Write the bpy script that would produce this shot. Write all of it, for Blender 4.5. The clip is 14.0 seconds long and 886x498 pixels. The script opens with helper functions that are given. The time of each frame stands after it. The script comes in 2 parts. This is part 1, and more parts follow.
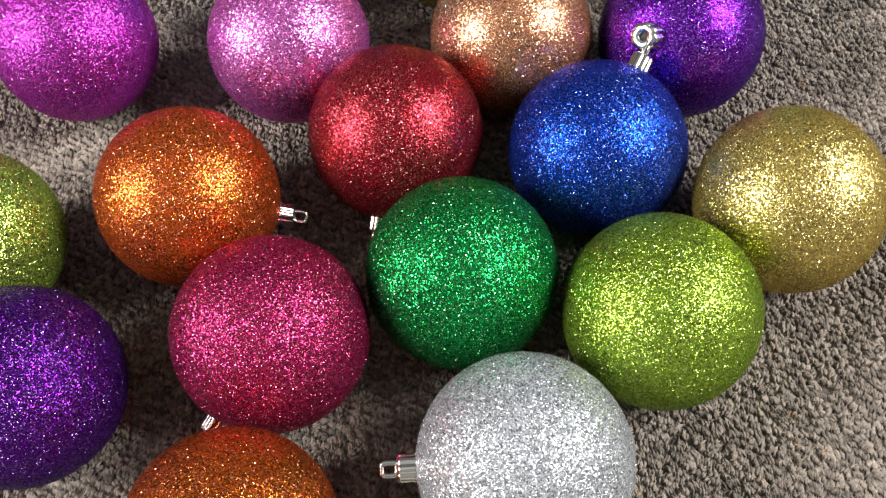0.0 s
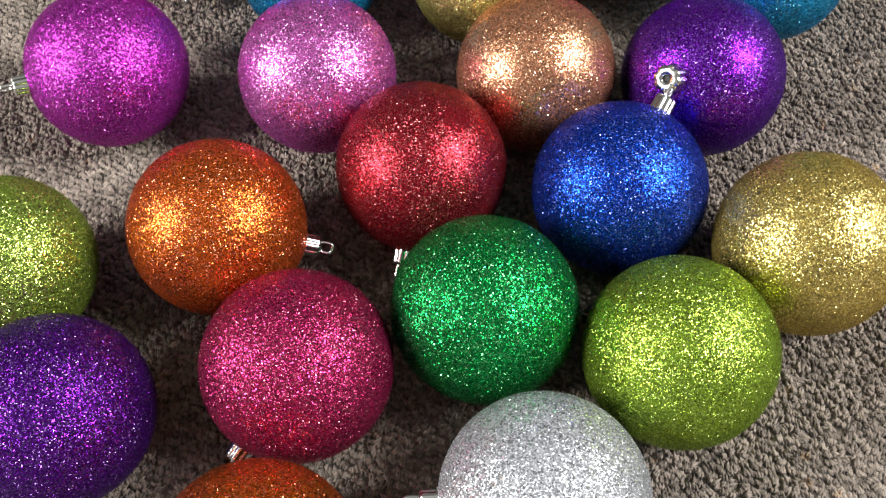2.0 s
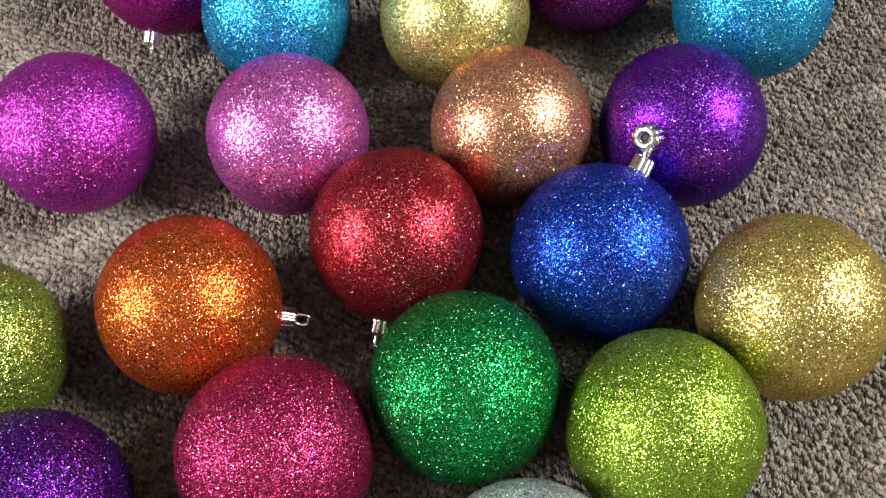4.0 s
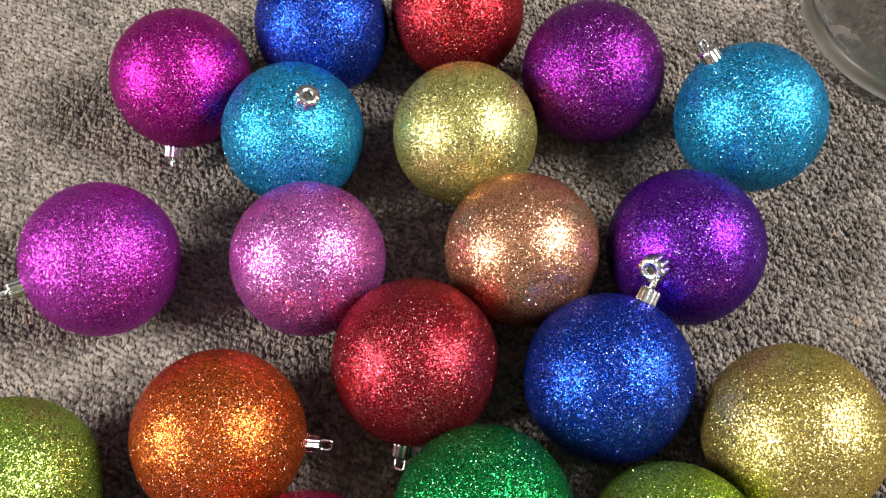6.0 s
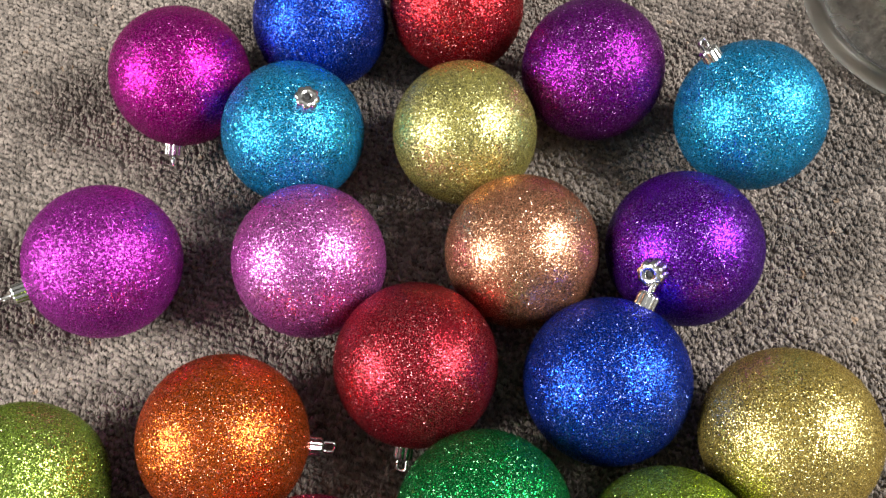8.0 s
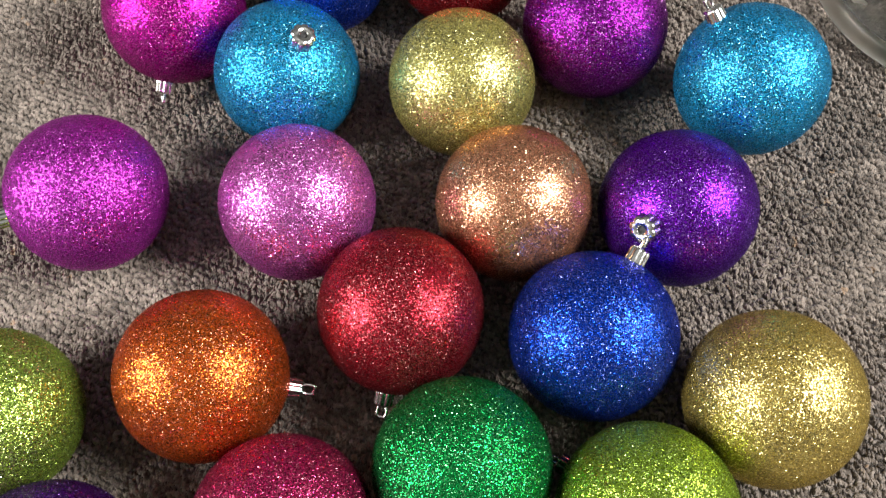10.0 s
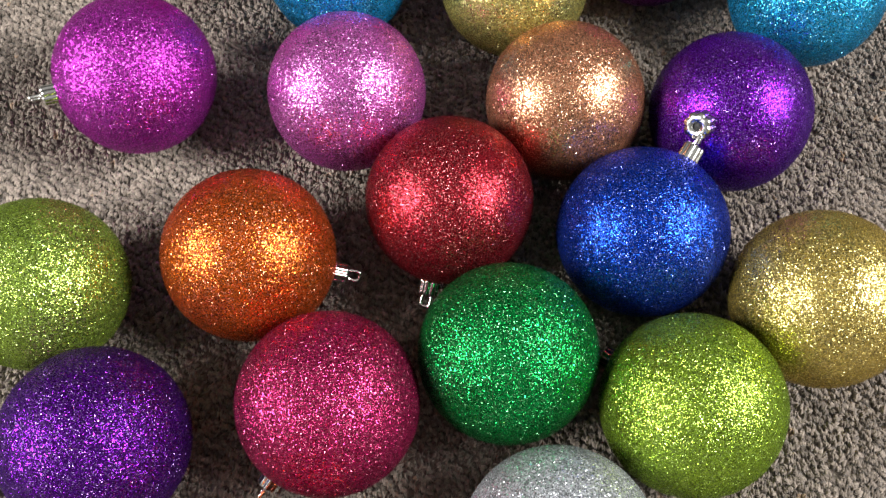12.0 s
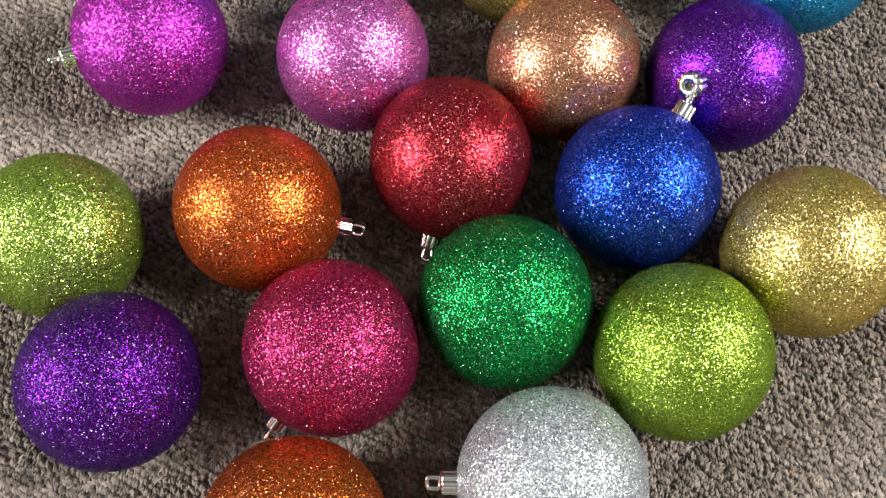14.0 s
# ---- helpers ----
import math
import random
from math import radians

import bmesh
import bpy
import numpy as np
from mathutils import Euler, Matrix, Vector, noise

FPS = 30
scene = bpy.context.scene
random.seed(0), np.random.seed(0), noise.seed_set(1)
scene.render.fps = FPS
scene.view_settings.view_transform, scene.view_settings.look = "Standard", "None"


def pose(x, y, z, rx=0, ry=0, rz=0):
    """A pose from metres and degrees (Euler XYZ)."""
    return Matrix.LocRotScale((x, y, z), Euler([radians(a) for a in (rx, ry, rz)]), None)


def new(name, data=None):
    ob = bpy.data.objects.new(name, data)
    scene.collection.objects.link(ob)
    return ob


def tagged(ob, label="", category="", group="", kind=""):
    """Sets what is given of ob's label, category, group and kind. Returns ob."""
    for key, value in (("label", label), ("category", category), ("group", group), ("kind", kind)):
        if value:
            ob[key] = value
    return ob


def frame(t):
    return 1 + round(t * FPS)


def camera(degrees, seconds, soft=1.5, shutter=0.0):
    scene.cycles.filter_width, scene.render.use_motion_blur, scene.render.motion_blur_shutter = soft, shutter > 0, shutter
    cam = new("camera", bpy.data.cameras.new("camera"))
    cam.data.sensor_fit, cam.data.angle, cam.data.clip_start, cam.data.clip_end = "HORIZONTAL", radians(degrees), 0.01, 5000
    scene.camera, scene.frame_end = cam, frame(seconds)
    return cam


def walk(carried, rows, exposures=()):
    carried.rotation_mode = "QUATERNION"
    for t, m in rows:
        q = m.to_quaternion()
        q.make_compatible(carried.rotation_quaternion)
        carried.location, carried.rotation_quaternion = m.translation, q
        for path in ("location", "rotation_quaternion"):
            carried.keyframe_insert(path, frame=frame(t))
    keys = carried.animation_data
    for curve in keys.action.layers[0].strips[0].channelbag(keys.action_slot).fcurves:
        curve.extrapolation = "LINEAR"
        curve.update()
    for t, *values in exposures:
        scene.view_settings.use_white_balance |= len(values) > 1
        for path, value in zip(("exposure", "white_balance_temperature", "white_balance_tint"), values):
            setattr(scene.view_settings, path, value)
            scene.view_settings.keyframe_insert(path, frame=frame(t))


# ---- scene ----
cam = camera(52.18, 14.0, soft=1.25)
# seconds, eye in metres, turn in degrees
PATH = [
    (0.0, -0.0327, 0.1206, 0.3669, 31.44, 2.59, 0.00),
    (0.5, -0.0334, 0.1196, 0.3688, 32.10, 2.44, 0.36),
    (1.0, -0.0354, 0.1234, 0.3749, 32.11, 2.20, 0.84),
    (1.5, -0.0388, 0.1248, 0.3785, 32.00, 2.21, 1.21),
    (2.0, -0.0390, 0.1280, 0.3814, 31.73, 2.38, 1.31),
    (2.2, -0.0399, 0.1321, 0.3844, 31.35, 2.36, 1.22),
    (4.3, -0.0311, 0.1786, 0.4026, 29.66, 2.98, -0.80),
    (4.5, -0.0310, 0.1839, 0.4102, 29.58, 2.95, -0.98),
    (5.0, -0.0338, 0.1926, 0.4207, 29.64, 3.04, -1.11),
    (5.5, -0.0366, 0.2045, 0.4329, 29.78, 3.14, -1.30),
    (6.0, -0.0364, 0.2137, 0.4430, 29.80, 3.29, -1.29),
    (6.5, -0.0357, 0.2231, 0.4526, 29.30, 3.50, -1.55),
    (7.0, -0.0346, 0.2296, 0.4572, 28.36, 3.62, -1.61),
    (7.5, -0.0366, 0.2343, 0.4590, 27.99, 3.46, -1.55),
    (8.0, -0.0346, 0.2307, 0.4554, 27.33, 3.49, -1.47),
    (8.2, -0.0313, 0.2298, 0.4566, 26.97, 3.46, -1.32),
    (10.5, -0.0409, 0.2097, 0.4360, 26.20, 1.04, 1.46),
    (11.0, -0.0515, 0.2007, 0.4318, 25.72, 0.79, 2.08),
    (11.5, -0.0552, 0.1941, 0.4279, 25.03, 0.74, 2.29),
    (12.0, -0.0577, 0.1830, 0.4241, 24.56, 0.65, 2.91),
    (12.5, -0.0573, 0.1769, 0.4284, 24.40, 1.03, 3.78),
    (13.0, -0.0560, 0.1708, 0.4269, 24.40, 1.42, 4.22),
    (13.5, -0.0515, 0.1642, 0.4276, 24.51, 1.59, 3.92),
    (14.0, -0.0491, 0.1558, 0.4291, 24.71, 1.42, 3.55),
]
walk(cam, [(t, pose(x, y, z, rx, ry, rz)) for t, x, y, z, rx, ry, rz in PATH])

# ---- light: daylight through two windows that face each other across a small room ----
scene.view_settings.exposure = 0.0
FLOOR_Z, CEIL_Z = -0.0020, 2.75
ROOM = (-2.3, 1.7, -1.9, 2.6)
# wall's x, middle y and z of the opening, its width and height, watts of sky light
WINDOWS = [(ROOM[0], -0.34, 1.58, 0.95, 0.95, 190.0), (ROOM[1], 0.18, 1.58, 0.85, 0.85, 154.0)]

world = bpy.data.worlds.new("sky")
world.use_nodes = True
sky = world.node_tree.nodes.new("ShaderNodeTexSky")
sky.sky_type, sky.sun_disc, sky.sun_elevation, sky.sun_rotation = "NISHITA", False, radians(40), radians(180)
world.node_tree.links.new(sky.outputs[0], world.node_tree.nodes["Background"].inputs[0])
world.node_tree.nodes["Background"].inputs["Strength"].default_value = 0.05
scene.world = world

for wx, wy, wz, wide, high, watts in WINDOWS:
    data = bpy.data.lights.new("window_light", "AREA")
    data.shape, data.size, data.size_y, data.energy = "RECTANGLE", high, wide, watts
    data.color = (1.0, 0.995, 0.94)
    turn = -90 if wx < 0 else 90
    new("window_light", data).matrix_world = pose(wx, wy, wz, 0, turn, 0)


# ---- materials ----
def srgb(r, g, b):
    return tuple((c / 255 / 12.92) if c <= 10 else ((c / 255 + 0.055) / 1.055) ** 2.4 for c in (r, g, b)) + (1.0,)


class Nodes:
    """A small writer of node trees."""

    def __init__(self, name):
        self.mat = bpy.data.materials.new(name)
        self.mat.use_nodes = True
        self.tree = self.mat.node_tree
        self.bsdf = self.tree.nodes["Principled BSDF"]
        self.out = self.tree.nodes["Material Output"]

    def add(self, kind, ins=None, operation="", feature="", data_type="", noise_dimensions="", use_clamp=False):
        n = self.tree.nodes.new(kind)
        if operation:
            n.operation = operation
        if feature:
            n.feature = feature
        if data_type:
            n.data_type = data_type
        if noise_dimensions:
            n.noise_dimensions = noise_dimensions
        if use_clamp:
            n.use_clamp = True
        for k, v in (ins or {}).items():
            self.put(n, k, v)
        return n

    def put(self, node, key, v):
        s = node.inputs[key]
        if isinstance(v, bpy.types.NodeSocket):
            self.tree.links.new(v, s)
        else:
            s.default_value = v

    def math(self, op, a, b=0.0, c=0.0, clamp=False):
        return self.add("ShaderNodeMath", {0: a, 1: b, 2: c}, operation=op, use_clamp=clamp).outputs[0]

    def vec(self, op, a, b=(0, 0, 0), s=None):
        n = self.add("ShaderNodeVectorMath", {0: a, 1: b}, operation=op)
        if s is not None:
            self.put(n, "Scale", s)
        return n.outputs[0]

    def mix(self, f, a, b):
        n = self.add("ShaderNodeMix", data_type="RGBA")
        self.put(n, 0, f), self.put(n, 6, a), self.put(n, 7, b)
        return n.outputs[2]

    def ramp(self, f, stops):
        n = self.add("ShaderNodeValToRGB", {0: f})
        e = n.color_ramp.elements
        while len(e) < len(stops):
            e.new(0.5)
        for k, (at, v) in enumerate(stops):
            e[k].position, e[k].color = at, (v, v, v, 1)
        return n.outputs[0]


def glitter(name, flake, ground, sparkle, grain, shine=0.94, bald=None):
    """Glitter glued on plastic: small flat metal flakes, each at its own tilt, in a coloured glue over the ball's own paint."""
    m = Nodes(name)
    at = m.add("ShaderNodeTexCoord").outputs["Object"]
    nor = m.add("ShaderNodeNewGeometry").outputs["Normal"]
    cells = m.add("ShaderNodeTexVoronoi", {"Vector": at, "Scale": 2700.0 * grain, "Randomness": 1.0}, feature="F1")
    rnd = m.add("ShaderNodeTexWhiteNoise", {"Vector": cells.outputs["Position"]}, noise_dimensions="3D")
    one = m.add("ShaderNodeTexWhiteNoise", {"Vector": m.vec("ADD", cells.outputs["Position"], (7.3, 1.9, 4.1))}, noise_dimensions="3D")
    sep = m.add("ShaderNodeSeparateColor", {0: one.outputs["Color"]})
    # flakes stick together in small clumps that share a tilt
    clump = m.add("ShaderNodeTexVoronoi", {"Vector": at, "Scale": 1650.0 * (0.5 + 0.5 * grain), "Randomness": 1.0}, feature="F1")
    own = m.add("ShaderNodeTexWhiteNoise", {"Vector": clump.outputs["Position"]}, noise_dimensions="3D")
    tilt = m.math("MULTIPLY_ADD", m.math("POWER", one.outputs["Value"], 3.2), 0.65 + 1.35 * sparkle, sparkle)
    both = m.vec("ADD", m.vec("SUBTRACT", rnd.outputs["Color"], (0.5, 0.5, 0.5)), m.vec("SCALE", m.vec("SUBTRACT", own.outputs["Color"], (0.5, 0.5, 0.5)), s=0.5))
    flat = m.vec("NORMALIZE", m.vec("ADD", nor, m.vec("SCALE", both, s=tilt)))
    # thin and thick places of the glitter coat
    thick = m.add("ShaderNodeTexNoise", {"Vector": at, "Scale": 70.0, "Detail": 4.0}).outputs[0]
    # sparkle contrast painted into the colour: flakes and clumps vary in tone at random
    clump_glint = m.math("MULTIPLY_ADD", m.math("POWER", own.outputs["Value"], 1.6), 1.15, 0.32)
    dim = m.math("MULTIPLY_ADD", m.math("MULTIPLY", m.math("MULTIPLY_ADD", sep.outputs[1], 0.7, 0.45), clump_glint), 1.0, 0.06)
    bare = m.math("GREATER_THAN", m.math("MULTIPLY_ADD", thick, 0.40, sep.outputs[2]), 0.95)
    if bald:
        spot = m.add("ShaderNodeVectorMath", {0: at, 1: bald[0]}, operation="DISTANCE").outputs["Value"]
        worn = m.math("MULTIPLY_ADD", thick, 0.012, m.math("SUBTRACT", bald[1], spot))
        bare = m.math("MAXIMUM", bare, m.math("MULTIPLY", m.math("GREATER_THAN", worn, 0.006), m.math("GREATER_THAN", sep.outputs[0], 0.55)))
    # whitish sparkle put into the colour: one flake in five mixed slightly to white
    bright = m.math("MULTIPLY", m.math("GREATER_THAN", sep.outputs[0], 0.8), 0.15)
    metal = m.mix(bare, m.vec("SCALE", m.mix(bright, flake, (1, 0.97, 0.94, 1)), s=dim), ground)
    m.put(m.bsdf, "Base Color", metal)
    m.put(m.bsdf, "Metallic", m.math("MULTIPLY_ADD", bare, -shine, shine))
    m.put(m.bsdf, "Roughness", m.math("MULTIPLY_ADD", sep.outputs[0], 0.12, 0.20))
    m.put(m.bsdf, "Normal", flat)
    m.put(m.bsdf, "Specular IOR Level", 0.3), m.put(m.bsdf, "Specular Tint", flake)
    # clear glue over the flakes
    m.put(m.bsdf, "Coat Weight", 0.1), m.put(m.bsdf, "Coat Roughness", 0.22), m.put(m.bsdf, "Coat Normal", flat)
    return m.mat


def chrome():
    m = Nodes("silver_plated_plastic")
    at = m.add("ShaderNodeTexCoord").outputs["Object"]
    n = m.add("ShaderNodeTexNoise", {"Vector": at, "Scale": 900.0, "Detail": 3.0}).outputs[0]
    m.put(m.bsdf, "Base Color", (0.86, 0.85, 0.84, 1)), m.put(m.bsdf, "Metallic", 1.0)
    m.put(m.bsdf, "Roughness", m.math("MULTIPLY_ADD", n, 0.14, 0.13))
    m.put(m.bsdf, "Normal", m.add("ShaderNodeBump", {"Height": n, "Strength": 0.12, "Distance": 0.0003}).outputs[0])
    return m.mat


def hole_shade():
    # near-black colour that paints the shade inside a pierced cap
    m = Nodes("hole_shade_plug")
    at = m.add("ShaderNodeTexCoord").outputs["Object"]
    n = m.add("ShaderNodeTexNoise", {"Vector": at, "Scale": 1500.0, "Detail": 2.0}).outputs[0]
    m.put(m.bsdf, "Base Color", m.mix(n, (0.008, 0.008, 0.009, 1), (0.03, 0.028, 0.03, 1))), m.put(m.bsdf, "Roughness", 0.7)
    return m.mat


def wool(name, island):
    """Flecked grey-brown wool; each loop of yarn takes its own tone."""
    m = Nodes(name)
    geo = m.add("ShaderNodeNewGeometry")
    at = geo.outputs["Position"]
    fleck = m.add("ShaderNodeTexVoronoi", {"Vector": at, "Scale": 330.0}, feature="F1")
    own = geo.outputs["Random Per Island"] if island else m.add("ShaderNodeTexWhiteNoise", {"Vector": fleck.outputs["Position"]}).outputs[0]
    fibre = m.add("ShaderNodeTexNoise", {"Vector": at, "Scale": 900.0, "Detail": 5.0, "Roughness": 0.75}).outputs[0]
    blot = m.add("ShaderNodeTexNoise", {"Vector": at, "Scale": 26.0, "Detail": 4.0}).outputs[0]
    wide = m.add("ShaderNodeTexNoise", {"Vector": at, "Scale": 5.0, "Detail": 3.0}).outputs[0]
    if island:
        tuft = m.add("ShaderNodeAttribute")
        tuft.attribute_name = "tuft"
        own = m.math("MULTIPLY_ADD", tuft.outputs["Fac"], 0.6, m.math("MULTIPLY", own, 0.4))
    tone = m.math("MULTIPLY_ADD", own, 0.8, m.math("MULTIPLY_ADD", fibre, 0.7, m.math("MULTIPLY_ADD", blot, 0.7, -0.6)), clamp=True)
    # the flat floor's pale tone is lowered to stand in for the pile's self-shadow
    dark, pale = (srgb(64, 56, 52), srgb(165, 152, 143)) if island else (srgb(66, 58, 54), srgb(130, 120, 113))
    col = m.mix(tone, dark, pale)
    col = m.mix(m.math("MULTIPLY", m.ramp(wide, [(0.4, 0), (0.7, 1)]), 0.2), col, srgb(150, 139, 127))
    rare = m.math("GREATER_THAN", m.add("ShaderNodeTexWhiteNoise", {"Vector": m.vec("SCALE", fleck.outputs["Position"], s=3.0)}).outputs[0], 0.995)
    col = m.mix(m.math("MULTIPLY", rare, 0.3), col, srgb(190, 150, 110))
    m.put(m.bsdf, "Base Color", col), m.put(m.bsdf, "Roughness", 0.95)
    m.put(m.bsdf, "Specular IOR Level", 0.15)
    m.put(m.bsdf, "Sheen Weight", 0.15)
    high = fibre if island else m.math("SUBTRACT", fibre, m.math("MULTIPLY", fleck.outputs["Distance"], 1.6))
    m.put(m.bsdf, "Normal", m.add("ShaderNodeBump", {"Height": high, "Strength": 0.5, "Distance": 0.0006 if island else 0.002}).outputs[0])
    return m.mat


def plaster(name, tone):
    m = Nodes(name)
    at = m.add("ShaderNodeNewGeometry").outputs["Position"]
    n = m.add("ShaderNodeTexNoise", {"Vector": at, "Scale": 3.0, "Detail": 6.0}).outputs[0]
    g = m.add("ShaderNodeTexNoise", {"Vector": at, "Scale": 140.0, "Detail": 3.0}).outputs[0]
    m.put(m.bsdf, "Base Color", m.mix(m.math("MULTIPLY", n, 0.4), tone, tuple(c * 0.85 for c in tone[:3]) + (1,)))
    m.put(m.bsdf, "Roughness", 0.85)
    m.put(m.bsdf, "Normal", m.add("ShaderNodeBump", {"Height": g, "Strength": 0.2, "Distance": 0.002}).outputs[0])
    return m.mat


def thin_glass():
    m = Nodes("clear_glass_wall")
    edge = m.add("ShaderNodeLayerWeight", {"Blend": 0.2}).outputs["Facing"]
    fres = m.math("MULTIPLY_ADD", edge, 0.5, 0.07, clamp=True)
    clear = m.add("ShaderNodeBsdfTransparent", {"Color": (0.97, 0.975, 0.965, 1)}).outputs[0]
    gloss = m.add("ShaderNodeBsdfGlossy", {"Color": (1, 1, 1, 1), "Roughness": 0.3}).outputs[0]
    both = m.add("ShaderNodeMixShader", {0: fres, 1: clear, 2: gloss}).outputs[0]
    m.tree.links.new(both, m.out.inputs[0])
    return m.mat


def solid_glass():
    m = Nodes("clear_glass_rim")
    m.put(m.bsdf, "Base Color", (0.74, 0.73, 0.69, 1)), m.put(m.bsdf, "Transmission Weight", 1.0)
    m.put(m.bsdf, "Roughness", 0.36), m.put(m.bsdf, "IOR", 1.45)
    return m.mat


def hazy_glass():
    m = Nodes("hazy_glass_base")
    at = m.add("ShaderNodeTexCoord").outputs["Object"]
    n = m.add("ShaderNodeTexNoise", {"Vector": at, "Scale": 60.0, "Detail": 3.0}).outputs[0]
    m.put(m.bsdf, "Base Color", (0.84, 0.82, 0.79, 1)), m.put(m.bsdf, "Transmission Weight", 1.0)
    m.put(m.bsdf, "Roughness", m.math("MULTIPLY_ADD", n, 0.10, 0.21)), m.put(m.bsdf, "IOR", 1.25)
    return m.mat


HOLE_SHADE, CHROME, YARN, BACKING_SHADED = hole_shade(), chrome(), wool("wool_loops", True), wool("wool_carpet_shaded", False)
WALL, CEIL = plaster("wall_paint", (0.08, 0.078, 0.075, 1)), plaster("ceiling_paint", (0.1, 0.099, 0.097, 1))
GLASS, RIM, HAZY = thin_glass(), solid_glass(), hazy_glass()


# ---- mesh helpers ----
def as_mesh(name, bm, material, smooth=True):
    bmesh.ops.recalc_face_normals(bm, faces=bm.faces)
    me = bpy.data.meshes.new(name)
    bm.to_mesh(me)
    bm.free()
    me.materials.append(material)
    for f in me.polygons:
        f.use_smooth = smooth
    return me


def part(name, me, parent, label="", at=None):
    ob = new(name, me)
    ob.parent = parent
    if at is not None:
        ob.matrix_basis = at
    return tagged(ob, label)


def box(x0, x1, y0, y1, z0, z1):
    bm = bmesh.new()
    bmesh.ops.create_cube(bm, size=1, matrix=Matrix.LocRotScale(((x0 + x1) / 2, (y0 + y1) / 2, (z0 + z1) / 2), None, (x1 - x0, y1 - y0, z1 - z0)))
    return bm


def lathe(profile, steps, closed=False, flute=None):
    """Turns a profile of (radius, height) round z. flute(angle, k): a factor on the radius."""
    bm = bmesh.new()
    rings = []
    for k, (r, z) in enumerate(profile):
        if r < 1e-6:
            rings.append([bm.verts.new((0, 0, z))])
            continue
        ring = []
        for i in range(steps):
            a = 2 * math.pi * i / steps
            q = r * (flute(a, k) if flute else 1)
            ring.append(bm.verts.new((q * math.cos(a), q * math.sin(a), z)))
        rings.append(ring)
    pairs = list(zip(rings, rings[1:])) + ([(rings[-1], rings[0])] if closed else [])
    for a, b in pairs:
        for i in range(steps):
            j = (i + 1) % steps
            f = [a[i % len(a)], a[j % len(a)], b[j % len(b)], b[i % len(b)]]
            f = list(dict.fromkeys(f))
            if len(f) > 2:
                bm.faces.new(f)
    return bm


# ---- room ----
x0, x1, y0, y1 = ROOM
T = 0.12


def joined(*boxes):
    bm = bmesh.new()
    for b in boxes:
        one = box(*b)
        me = bpy.data.meshes.new("piece")
        one.to_mesh(me)
        one.free()
        bm.from_mesh(me)
        bpy.data.meshes.remove(me)
    return bm


tagged(new("floor", as_mesh("floor", box(x0, x1, y0, y1, FLOOR_Z - 0.01, FLOOR_Z), BACKING_SHADED, False)), "flecked grey-brown wool loop-pile carpet", "carpet", kind="structure")
tagged(new("ceiling", as_mesh("ceiling", box(x0 - T, x1 + T, y0 - T, y1 + T, CEIL_Z, CEIL_Z + 0.1), CEIL, False)), "plain grey painted ceiling", "ceiling", kind="structure")
LOW = FLOOR_Z - 0.01
for side, a, b in (("south", y0 - T, y0), ("north", y1, y1 + T)):
    tagged(new("wall_" + side, as_mesh("wall_" + side, box(x0 - T, x1 + T, a, b, LOW, CEIL_Z), WALL, False)), "plain grey painted wall", "wall", kind="structure")
for number, (side, (wx, wy, wz, wide, high, watts)) in enumerate(zip(("west", "east"), WINDOWS), 1):
    a, b = (wx - T, wx) if wx < 0 else (wx, wx + T)
    ya, yb, za, zb = wy - wide / 2, wy + wide / 2, wz - high / 2, wz + high / 2
    bm = joined((a, b, y0, ya, LOW, CEIL_Z), (a, b, yb, y1, LOW, CEIL_Z), (a, b, ya, yb, LOW, za), (a, b, ya, yb, zb, CEIL_Z))
    tagged(new("wall_" + side, as_mesh("wall_" + side, bm, WALL, False)), "plain grey painted wall with a square window opening", "wall", kind="structure")
    window = tagged(new(f"window_{number}"), "square window in a pale painted frame", "window", kind="structure")
    window.matrix_basis = pose((a + b) / 2, wy, za)
    w, e = wide / 2, 0.03
    o = 0.03 if wx > 0 else -0.03
    bm = joined((o - 0.02, o + 0.02, -w, w, 0.002, e), (o - 0.02, o + 0.02, -w, w, high - e, high - 0.002), (o - 0.02, o + 0.02, -w + 0.002, -w + e, e, high - e), (o - 0.02, o + 0.02, w - e, w - 0.002, e, high - e))
    part("window_frame", as_mesh("window_frame", bm, CEIL, False), window)
    part("pane", as_mesh("pane", box(o - 0.002, o + 0.002, -w + e, w - e, e, high - e), GLASS, False), window)


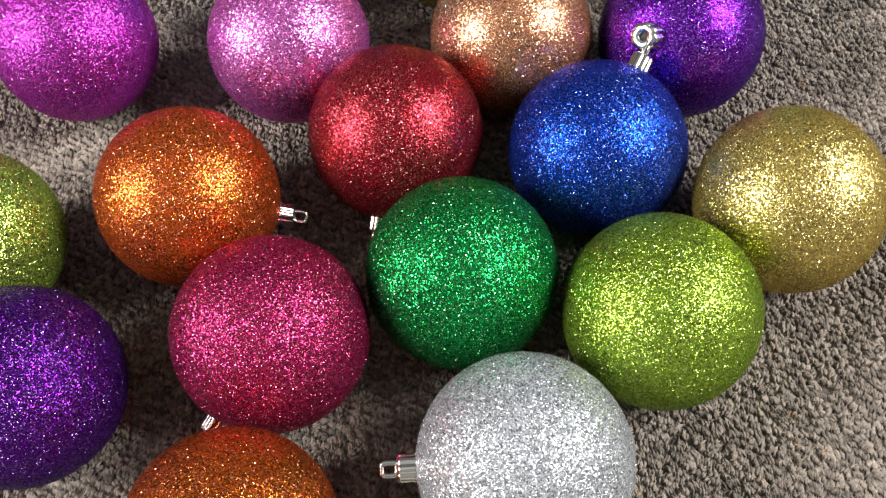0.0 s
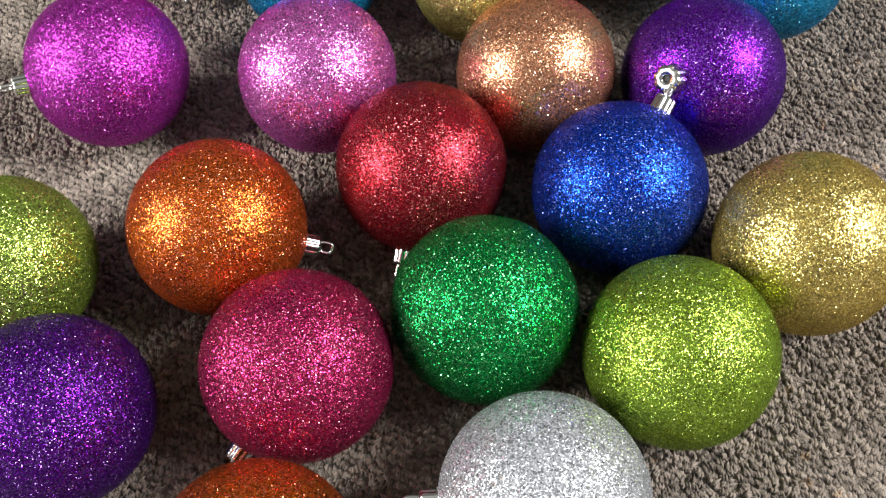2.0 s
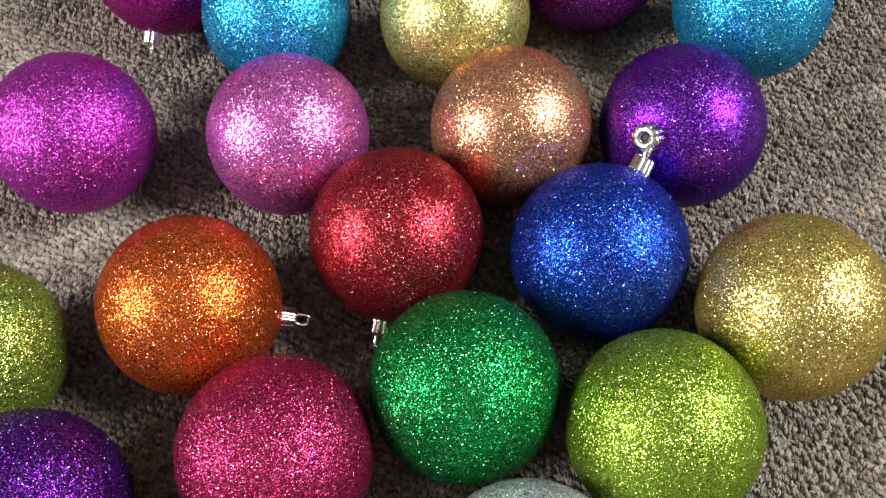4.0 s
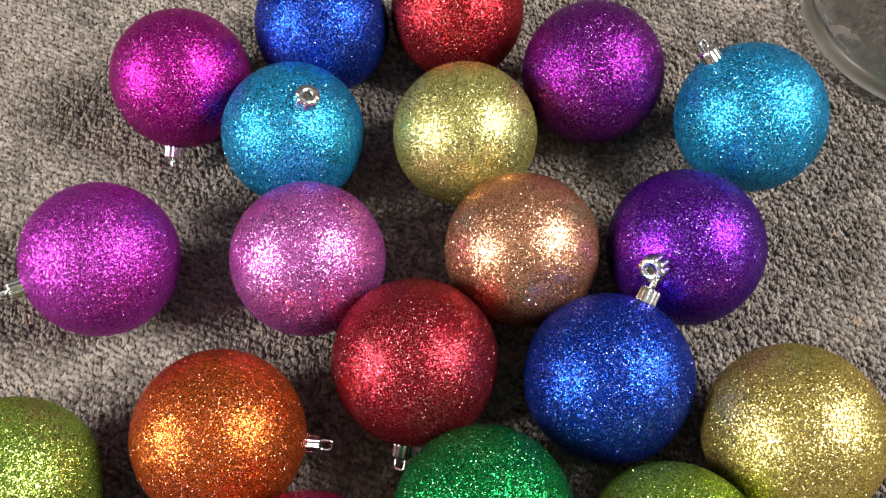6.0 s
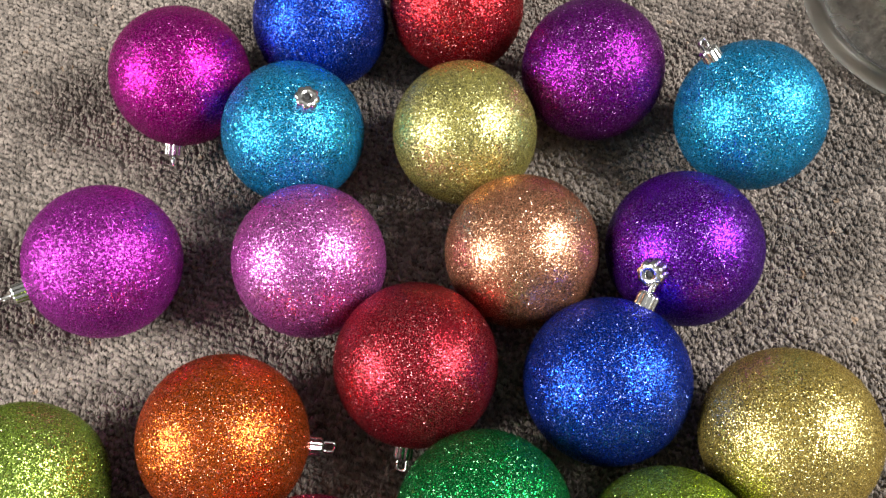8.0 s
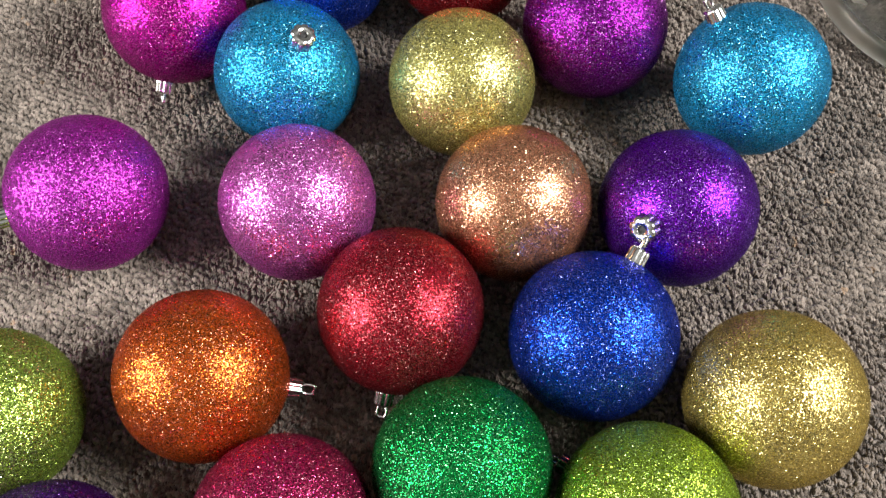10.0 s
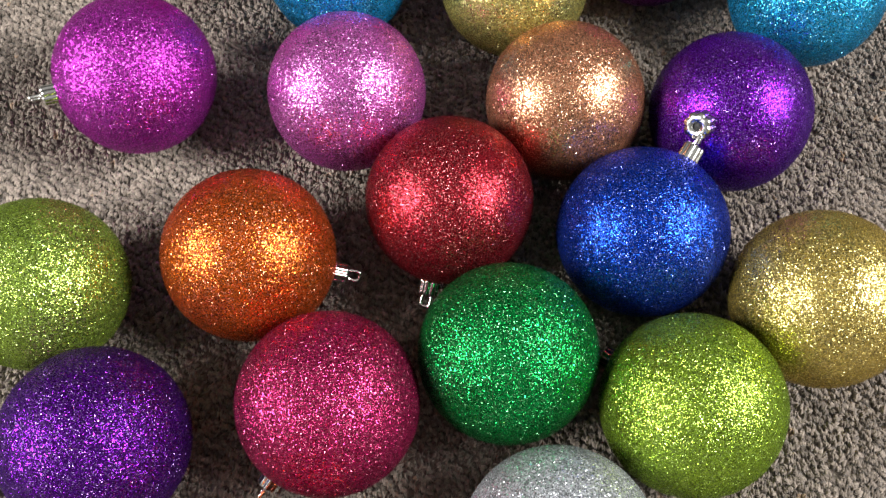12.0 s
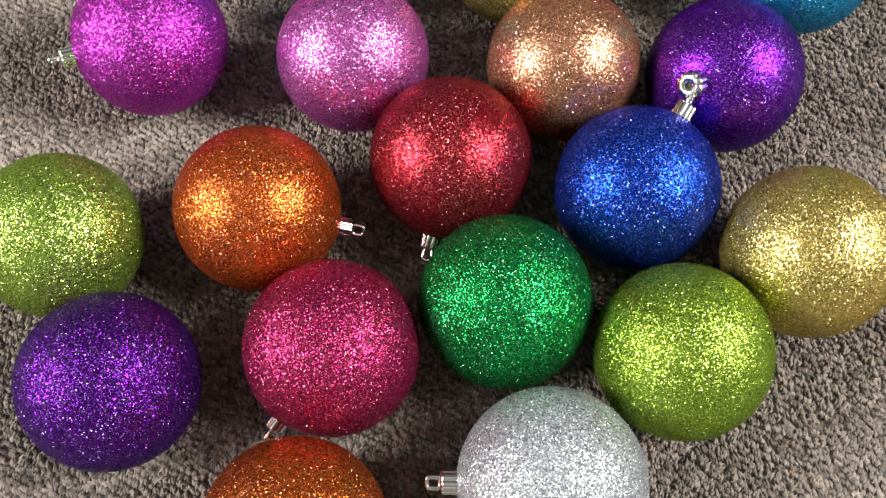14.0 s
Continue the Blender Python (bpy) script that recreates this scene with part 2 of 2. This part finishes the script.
# ---- carpet loops ----
def carpet_loops():
    """Short tufts of twisted yarn in wavering rows: four bent strands to a tuft, all in one mesh."""
    rng = np.random.default_rng(5)
    base = np.array([(1, 0, 0), (-1, 0, 0), (0, 1, 0), (0, -1, 0), (0, 0, 1), (0, 0, -1)], float)
    tris = np.array([(0, 2, 4), (2, 1, 4), (1, 3, 4), (3, 0, 4), (2, 0, 5), (1, 2, 5), (3, 1, 5), (0, 3, 5)])
    px, py, ply = 0.0042, 0.0033, 7
    us, vs = np.arange(-0.62, 0.62, px), np.arange(-0.62, 0.62, py)
    gu, gv = np.meshgrid(us, vs)
    gu = (gu + (np.arange(len(vs)) % 2)[:, None] * px / 2).ravel()
    gv = gv.ravel()
    # rows lie at a slant to the room
    c, s = math.cos(0.42), math.sin(0.42)
    gx, gy = -0.06 + c * gu + s * gv, 0.46 - s * gu + c * gv
    near = (gx > -0.40) & (gx < 0.30) & (gy > 0.13) & (gy < 0.77)
    gx, gy = gx[near], gy[near]
    n = len(gx)
    gx = gx + rng.normal(0, 0.0006, n) + 0.0009 * np.sin(gy * 90)
    gy = gy + rng.normal(0, 0.0005, n) + 0.0009 * np.sin(gx * 70)
    lie = rng.normal(1.1, 0.4, n)
    lift = rng.normal(0, 0.0003, n)
    big = rng.uniform(0.85, 1.25, n)
    shade = rng.uniform(0, 1, n)
    # spread each tuft into its strands
    gx, gy, lie, lift, big, shade = (np.repeat(a, ply) for a in (gx, gy, lie, lift, big, shade))
    k = np.tile(np.arange(ply) - (ply - 1) / 2, n)
    m = n * ply
    across = k * 0.00060 * big + rng.normal(0, 0.00016, m)
    along = rng.normal(0, 0.0004, m)
    yaw = lie + rng.normal(0.35, 0.2, m)
    gx = gx - np.sin(lie) * across + np.cos(lie) * along
    gy = gy + np.cos(lie) * across + np.sin(lie) * along
    gz = -0.0005 - 0.00012 * k ** 2 + lift + rng.normal(0, 0.00022, m)
    size = np.stack([rng.uniform(0.0019, 0.0027, m) * big, rng.uniform(0.00066, 0.00096, m) * big, rng.uniform(0.0008, 0.0012, m)], 1)
    v = base[None] * size[:, None, :] * rng.normal(1, 0.12, (m, 6, 1))
    v[..., 2] -= 0.75 * size[:, None, 2] * np.abs(base[None, :, 0])
    tip = rng.normal(0, 0.2, m)
    c, s = np.cos(tip)[:, None], np.sin(tip)[:, None]
    v = np.stack([c * v[..., 0] - s * v[..., 2], v[..., 1], s * v[..., 0] + c * v[..., 2]], 2)
    c, s = np.cos(yaw)[:, None], np.sin(yaw)[:, None]
    v = np.stack([c * v[..., 0] - s * v[..., 1], s * v[..., 0] + c * v[..., 1], v[..., 2]], 2)
    v += np.stack([gx, gy, gz], 1)[:, None, :]
    f = (tris[None] + (np.arange(m) * 6)[:, None, None]).reshape(-1, 3)
    # loose fibres that stand out of the yarn: thin bent slivers of two faces
    w = m
    pick = rng.integers(0, m, w)
    a, dip = rng.uniform(0, 2 * math.pi, w), rng.normal(0.1, 0.35, w)
    way = np.stack([np.cos(a) * np.cos(dip), np.sin(a) * np.cos(dip), np.sin(dip)], 1)
    side = np.stack([-np.sin(a), np.cos(a), np.zeros(w)], 1) * rng.uniform(0.00005, 0.0001, w)[:, None]
    root = np.stack([gx, gy, gz], 1)[pick] + rng.normal(0, 0.0006, (w, 3)) * (1, 1, 0) + (0, 0, 0.0007)
    half = way * rng.uniform(0.0006, 0.0014, w)[:, None]
    fuzz = np.stack([root - half - (0, 0, 0.0004), root + side, root - side, root + half - (0, 0, 0.0003)], 1)
    f2 = (np.array([(0, 2, 1), (1, 2, 3)])[None] + m * 6 + (np.arange(w) * 4)[:, None, None]).reshape(-1, 3)
    co = np.concatenate([v.reshape(-1, 3), fuzz.reshape(-1, 3)])
    f = np.concatenate([f, f2])
    me = bpy.data.meshes.new("carpet_loops")
    me.vertices.add(len(co)), me.loops.add(f.size), me.polygons.add(len(f))
    me.vertices.foreach_set("co", co.ravel())
    me.loops.foreach_set("vertex_index", f.ravel().astype(np.int32))
    me.polygons.foreach_set("loop_start", np.arange(0, f.size, 3, dtype=np.int32))
    me.polygons.foreach_set("use_smooth", np.ones(len(f), dtype=bool))
    # each tuft's own tone of yarn
    tone = np.concatenate([np.repeat(shade, 6), np.repeat(shade[pick], 4)])
    me.attributes.new("tuft", "FLOAT", "POINT").data.foreach_set("value", tone.astype(np.float32))
    me.materials.append(YARN)
    me.update(calc_edges=True)
    return me


tagged(new("carpet_loops", carpet_loops()), "short twisted grey-brown wool loops of the carpet pile", "carpet pile", kind="stuff")

# ---- glass dish on the carpet ----
dish = tagged(new("glass_dish"), "shallow clear glass dish with a thick rim on the carpet", "dish")
dish.matrix_basis = pose(0.269, 0.6245, 0.0)
part("base", as_mesh("base", lathe([(0, 0.0025), (0.0770, 0.0025), (0.0785, 0.0035), (0.0785, 0.0055), (0.0770, 0.0062), (0, 0.0062)], 128), HAZY), dish, "hazy thin glass base")
WALL_RING = [(0.0790, 0.0022), (0.0880, 0.0012), (0.0908, 0.0026), (0.0916, 0.0050), (0.0905, 0.0090), (0.0893, 0.0125), (0.0876, 0.0142), (0.0858, 0.0138), (0.0848, 0.0115), (0.0832, 0.0080), (0.0800, 0.0062)]
part("rim", as_mesh("rim", lathe(WALL_RING, 128, closed=True), RIM), dish, "thick rounded clear glass rim")


# ---- baubles ----
def bauble_ball(radius, material, seed):
    """A plastic ball with a short neck under the cap, z along the neck."""
    pts = []
    neck = math.asin(0.0042 / radius)
    for k in range(57):
        a = neck + (math.pi - neck) * k / 56
        pts.append((radius * math.sin(a) if k < 56 else 0.0, radius * math.cos(a)))
    top = pts[0][1]
    pts = [(0, top + 0.0026), (0.0036, top + 0.0026), (0.0042, top + 0.0018), (0.0043, top + 0.0004)] + pts[1:]
    bm = lathe(pts, 96)
    for v in bm.verts:
        v.co *= 1 + 0.0035 * noise.noise(v.co * 900 + Vector((seed, 0, 0))) * (1 if v.co.z < top * 0.99 else 0)
    return as_mesh("glitter_ball", bm, material)


def cap_mesh(radius, pierced):
    """A fluted crown of eight lobes with a chamfered top."""
    s = math.sqrt(radius ** 2 - 0.0052 ** 2)
    prof = [(0.0040, s - 0.0006), (0.0059, s - 0.0008), (0.0060, s + 0.0006), (0.0057, s + 0.0012), (0.0057, s + 0.0058), (0.0052, s + 0.0068), (0.0038, s + 0.0073), (0.0, s + 0.0074)]
    if pierced:
        prof = prof[:-1] + [(0.0019, s + 0.0073), (0.0016, s + 0.0066), (0.0016, s - 0.0010), (0.0, s - 0.0010)]
    girth = 1.16 if pierced else 0.9
    prof = [(q * girth, z) for q, z in prof]
    bm = lathe(prof, 64, flute=lambda a, k: 1 - (0.13 * abs(math.sin(4 * a)) ** 5 if 0 < k < 6 else 0.0))
    return as_mesh("cap", bm, CHROME)


def loop_mesh(radius):
    """A flat rounded rectangular eye that stands on the cap."""
    base = math.sqrt(radius ** 2 - 0.0052 ** 2) + 0.0068
    out, hole = [], []
    for k in range(28):
        a = 2 * math.pi * k / 28
        ex = lambda c, p: math.copysign(abs(c) ** p, c)
        out.append((0.0031 * ex(math.cos(a), 0.5), 0.0031 + 0.0036 * ex(math.sin(a), 0.5)))
        hole.append((0.0015 * ex(math.cos(a), 0.5), 0.0032 + 0.0020 * ex(math.sin(a), 0.5)))
    bm = bmesh.new()
    sheets = []
    for y, g in ((-0.0006, 0.0), (-0.0004, 0.0002), (0.0004, 0.0002), (0.0006, 0.0)):
        sheets.append(([bm.verts.new((x * (1 + g * 60), y, base + z)) for x, z in out], [bm.verts.new((x * (1 - g * 60), y, base + z)) for x, z in hole]))
    for i in range(28):
        j = (i + 1) % 28
        for (a, b), (c, d) in zip(sheets, sheets[1:]):
            bm.faces.new((a[i], a[j], c[j], c[i]))
            bm.faces.new((b[i], d[i], d[j], b[j]))
        for a, b in (sheets[0], sheets[-1]):
            bm.faces.new((a[i], b[i], b[j], a[j]))
    return as_mesh("hanging_loop", bm, CHROME)


PAINT = {}


def coat(name, flake, ground, spread, fine, shine=0.94, bald=None):
    """A glitter coat: colour of flakes and ground, spread of the flakes' tilt, fineness."""
    paint = [0.78 * g + 0.22 * f for f, g in zip(flake, ground)]
    PAINT[name] = glitter("glitter_" + name, srgb(*flake), srgb(*paint), spread, fine, shine, bald)


coat("orchid", (214, 62, 208), (70, 8, 70), 0.54, 1.15)
coat("pink", (238, 134, 222), (110, 30, 95), 0.36, 0.95)
coat("red", (182, 42, 58), (60, 3, 9), 0.34, 1.2, bald=((0.021, 0.026, -0.020), 0.007))
coat("bright_red", (198, 40, 50), (66, 4, 10), 0.40, 1.0)
coat("copper", (228, 166, 128), (95, 50, 35), 0.25, 1.0)
coat("violet", (118, 20, 184), (26, 4, 60), 0.26, 1.15)
coat("coarse_violet", (106, 22, 160), (20, 3, 46), 0.60, 1.0)
coat("blue", (24, 78, 216), (2, 9, 54), 0.40, 1.05)
coat("orange", (230, 110, 42), (100, 30, 6), 0.34, 0.95)
coat("gold", (230, 206, 124), (88, 70, 20), 0.42, 1.05)
coat("crimson", (194, 46, 104), (80, 6, 36), 0.62, 1.05)
coat("green", (18, 164, 78), (2, 45, 18), 0.58, 0.92)
coat("lime", (172, 206, 74), (52, 70, 8), 0.54, 1.05)
coat("pale_lime", (182, 212, 96), (60, 76, 16), 0.56, 0.9)
coat("silver", (200, 204, 212), (120, 120, 126), 0.58, 0.95, shine=0.7)
coat("burnt_orange", (216, 108, 36), (88, 28, 6), 0.44, 1.0)
coat("magenta", (208, 20, 168), (66, 2, 52), 0.36, 1.1)
coat("turquoise", (52, 176, 224), (8, 90, 142), 0.46, 0.95)
coat("pale_gold", (224, 216, 138), (105, 96, 40), 0.34, 1.0)
coat("purple", (146, 20, 158), (45, 2, 52), 0.46, 1.05)


def bauble(paint, x, y, radius, way, turn, words):
    """A bauble at (x, y) with the way of its cap and the turn of its loop; turn None: the loop is gone."""
    thing = tagged(new("christmas_bauble"), f"{words} glitter-coated Christmas bauble lying on grey carpet", "bauble", "glitter baubles")
    thing.matrix_basis = pose(x, y, 0)
    axis = Vector(way).normalized()
    # the loop's flat side is turned from facing up by `turn` degrees
    up = Vector((0, -0.45, 0.9))
    face = (up - axis * up.dot(axis)).normalized()
    side = face.cross(axis).normalized()
    m = Matrix((side, face, axis)).transposed().to_4x4() @ pose(0, 0, 0, 0, 0, turn or 0)
    m.translation = (0, 0, radius)
    part("ball", bauble_ball(radius, PAINT[paint], 90 * (x + y)), thing, f"{words} glitter coat", m)
    cap = part("cap", cap_mesh(radius, turn is None), thing, "silver-plated fluted cap" + (" with a bare hole" if turn is None else ""), m)
    if turn is not None:
        part("hanging_loop", loop_mesh(radius), cap)
    else:
        # an added near-black plug stands in for the shade inside the hole
        deep = math.sqrt(radius ** 2 - 0.0052 ** 2) + 0.0058
        part("hole", as_mesh("hole", lathe([(0, deep - 0.002), (0.0017, deep - 0.002), (0.0018, deep), (0, deep - 0.0004)], 24), HOLE_SHADE), cap, "near-black plug standing in for the shade in the cap's hole")


bauble("orchid", -0.2334, 0.4490, 0.0403, (-0.820, -0.500, 0.270), 90, "orchid-purple")
bauble("pink", -0.1240, 0.4434, 0.0399, (-0.270, 0.740, -0.616), 20, "pale pink")
bauble("red", -0.0692, 0.3838, 0.0401, (-0.190, -0.860, -0.470), 15, "deep red")
bauble("copper", -0.0139, 0.4427, 0.0397, (0.069, 0.785, -0.616), 50, "copper")
bauble("violet", 0.0682, 0.4398, 0.0395, (-0.540, -0.585, 0.605), None, "dark violet")
bauble("blue", 0.0219, 0.3712, 0.0399, (0.463, 0.731, 0.502), 65, "royal blue")
bauble("orange", -0.1609, 0.3508, 0.0402, (0.949, -0.035, -0.313), 10, "bright orange")
bauble("gold", 0.1011, 0.3411, 0.0402, (0.507, 0.604, -0.616), 0, "old-gold")
bauble("crimson", -0.1170, 0.2825, 0.0400, (-0.560, -0.720, -0.410), 85, "crimson pink")
bauble("green", -0.0396, 0.3088, 0.0401, (0.000, 0.788, -0.616), 0, "emerald green")
bauble("lime", 0.0400, 0.2893, 0.0397, (-0.74, 0.56, -0.37), 70, "lime green")
bauble("pale_lime", -0.2555, 0.3319, 0.0398, (-0.646, 0.452, -0.616), 0, "pale lime green")
bauble("silver", -0.0173, 0.2279, 0.0403, (-0.995, -0.071, 0.074), 5, "silver")
bauble("coarse_violet", -0.2147, 0.2616, 0.0400, (-0.714, 0.333, -0.616), 0, "violet")
bauble("burnt_orange", -0.1235, 0.2015, 0.0395, (-0.761, 0.204, -0.616), 0, "burnt orange")
bauble("magenta", -0.2054, 0.5689, 0.0403, (-0.183, -0.822, -0.540), 60, "hot magenta")
bauble("turquoise", -0.1366, 0.5248, 0.0397, (0.360, -0.170, 0.920), None, "turquoise")
bauble("pale_gold", -0.0405, 0.5180, 0.0398, (0.000, 0.788, -0.616), 0, "pale champagne gold")
bauble("purple", 0.0338, 0.5565, 0.0402, (0.137, 0.776, -0.616), 0, "magenta purple")
bauble("turquoise", 0.1153, 0.5185, 0.0405, (-0.555, 0.447, 0.701), 25, "turquoise")
bauble("blue", -0.1239, 0.6039, 0.0402, (-0.137, 0.776, -0.616), 0, "royal blue")
bauble("bright_red", -0.0420, 0.6097, 0.0400, (0.000, 0.788, -0.616), 0, "bright red")
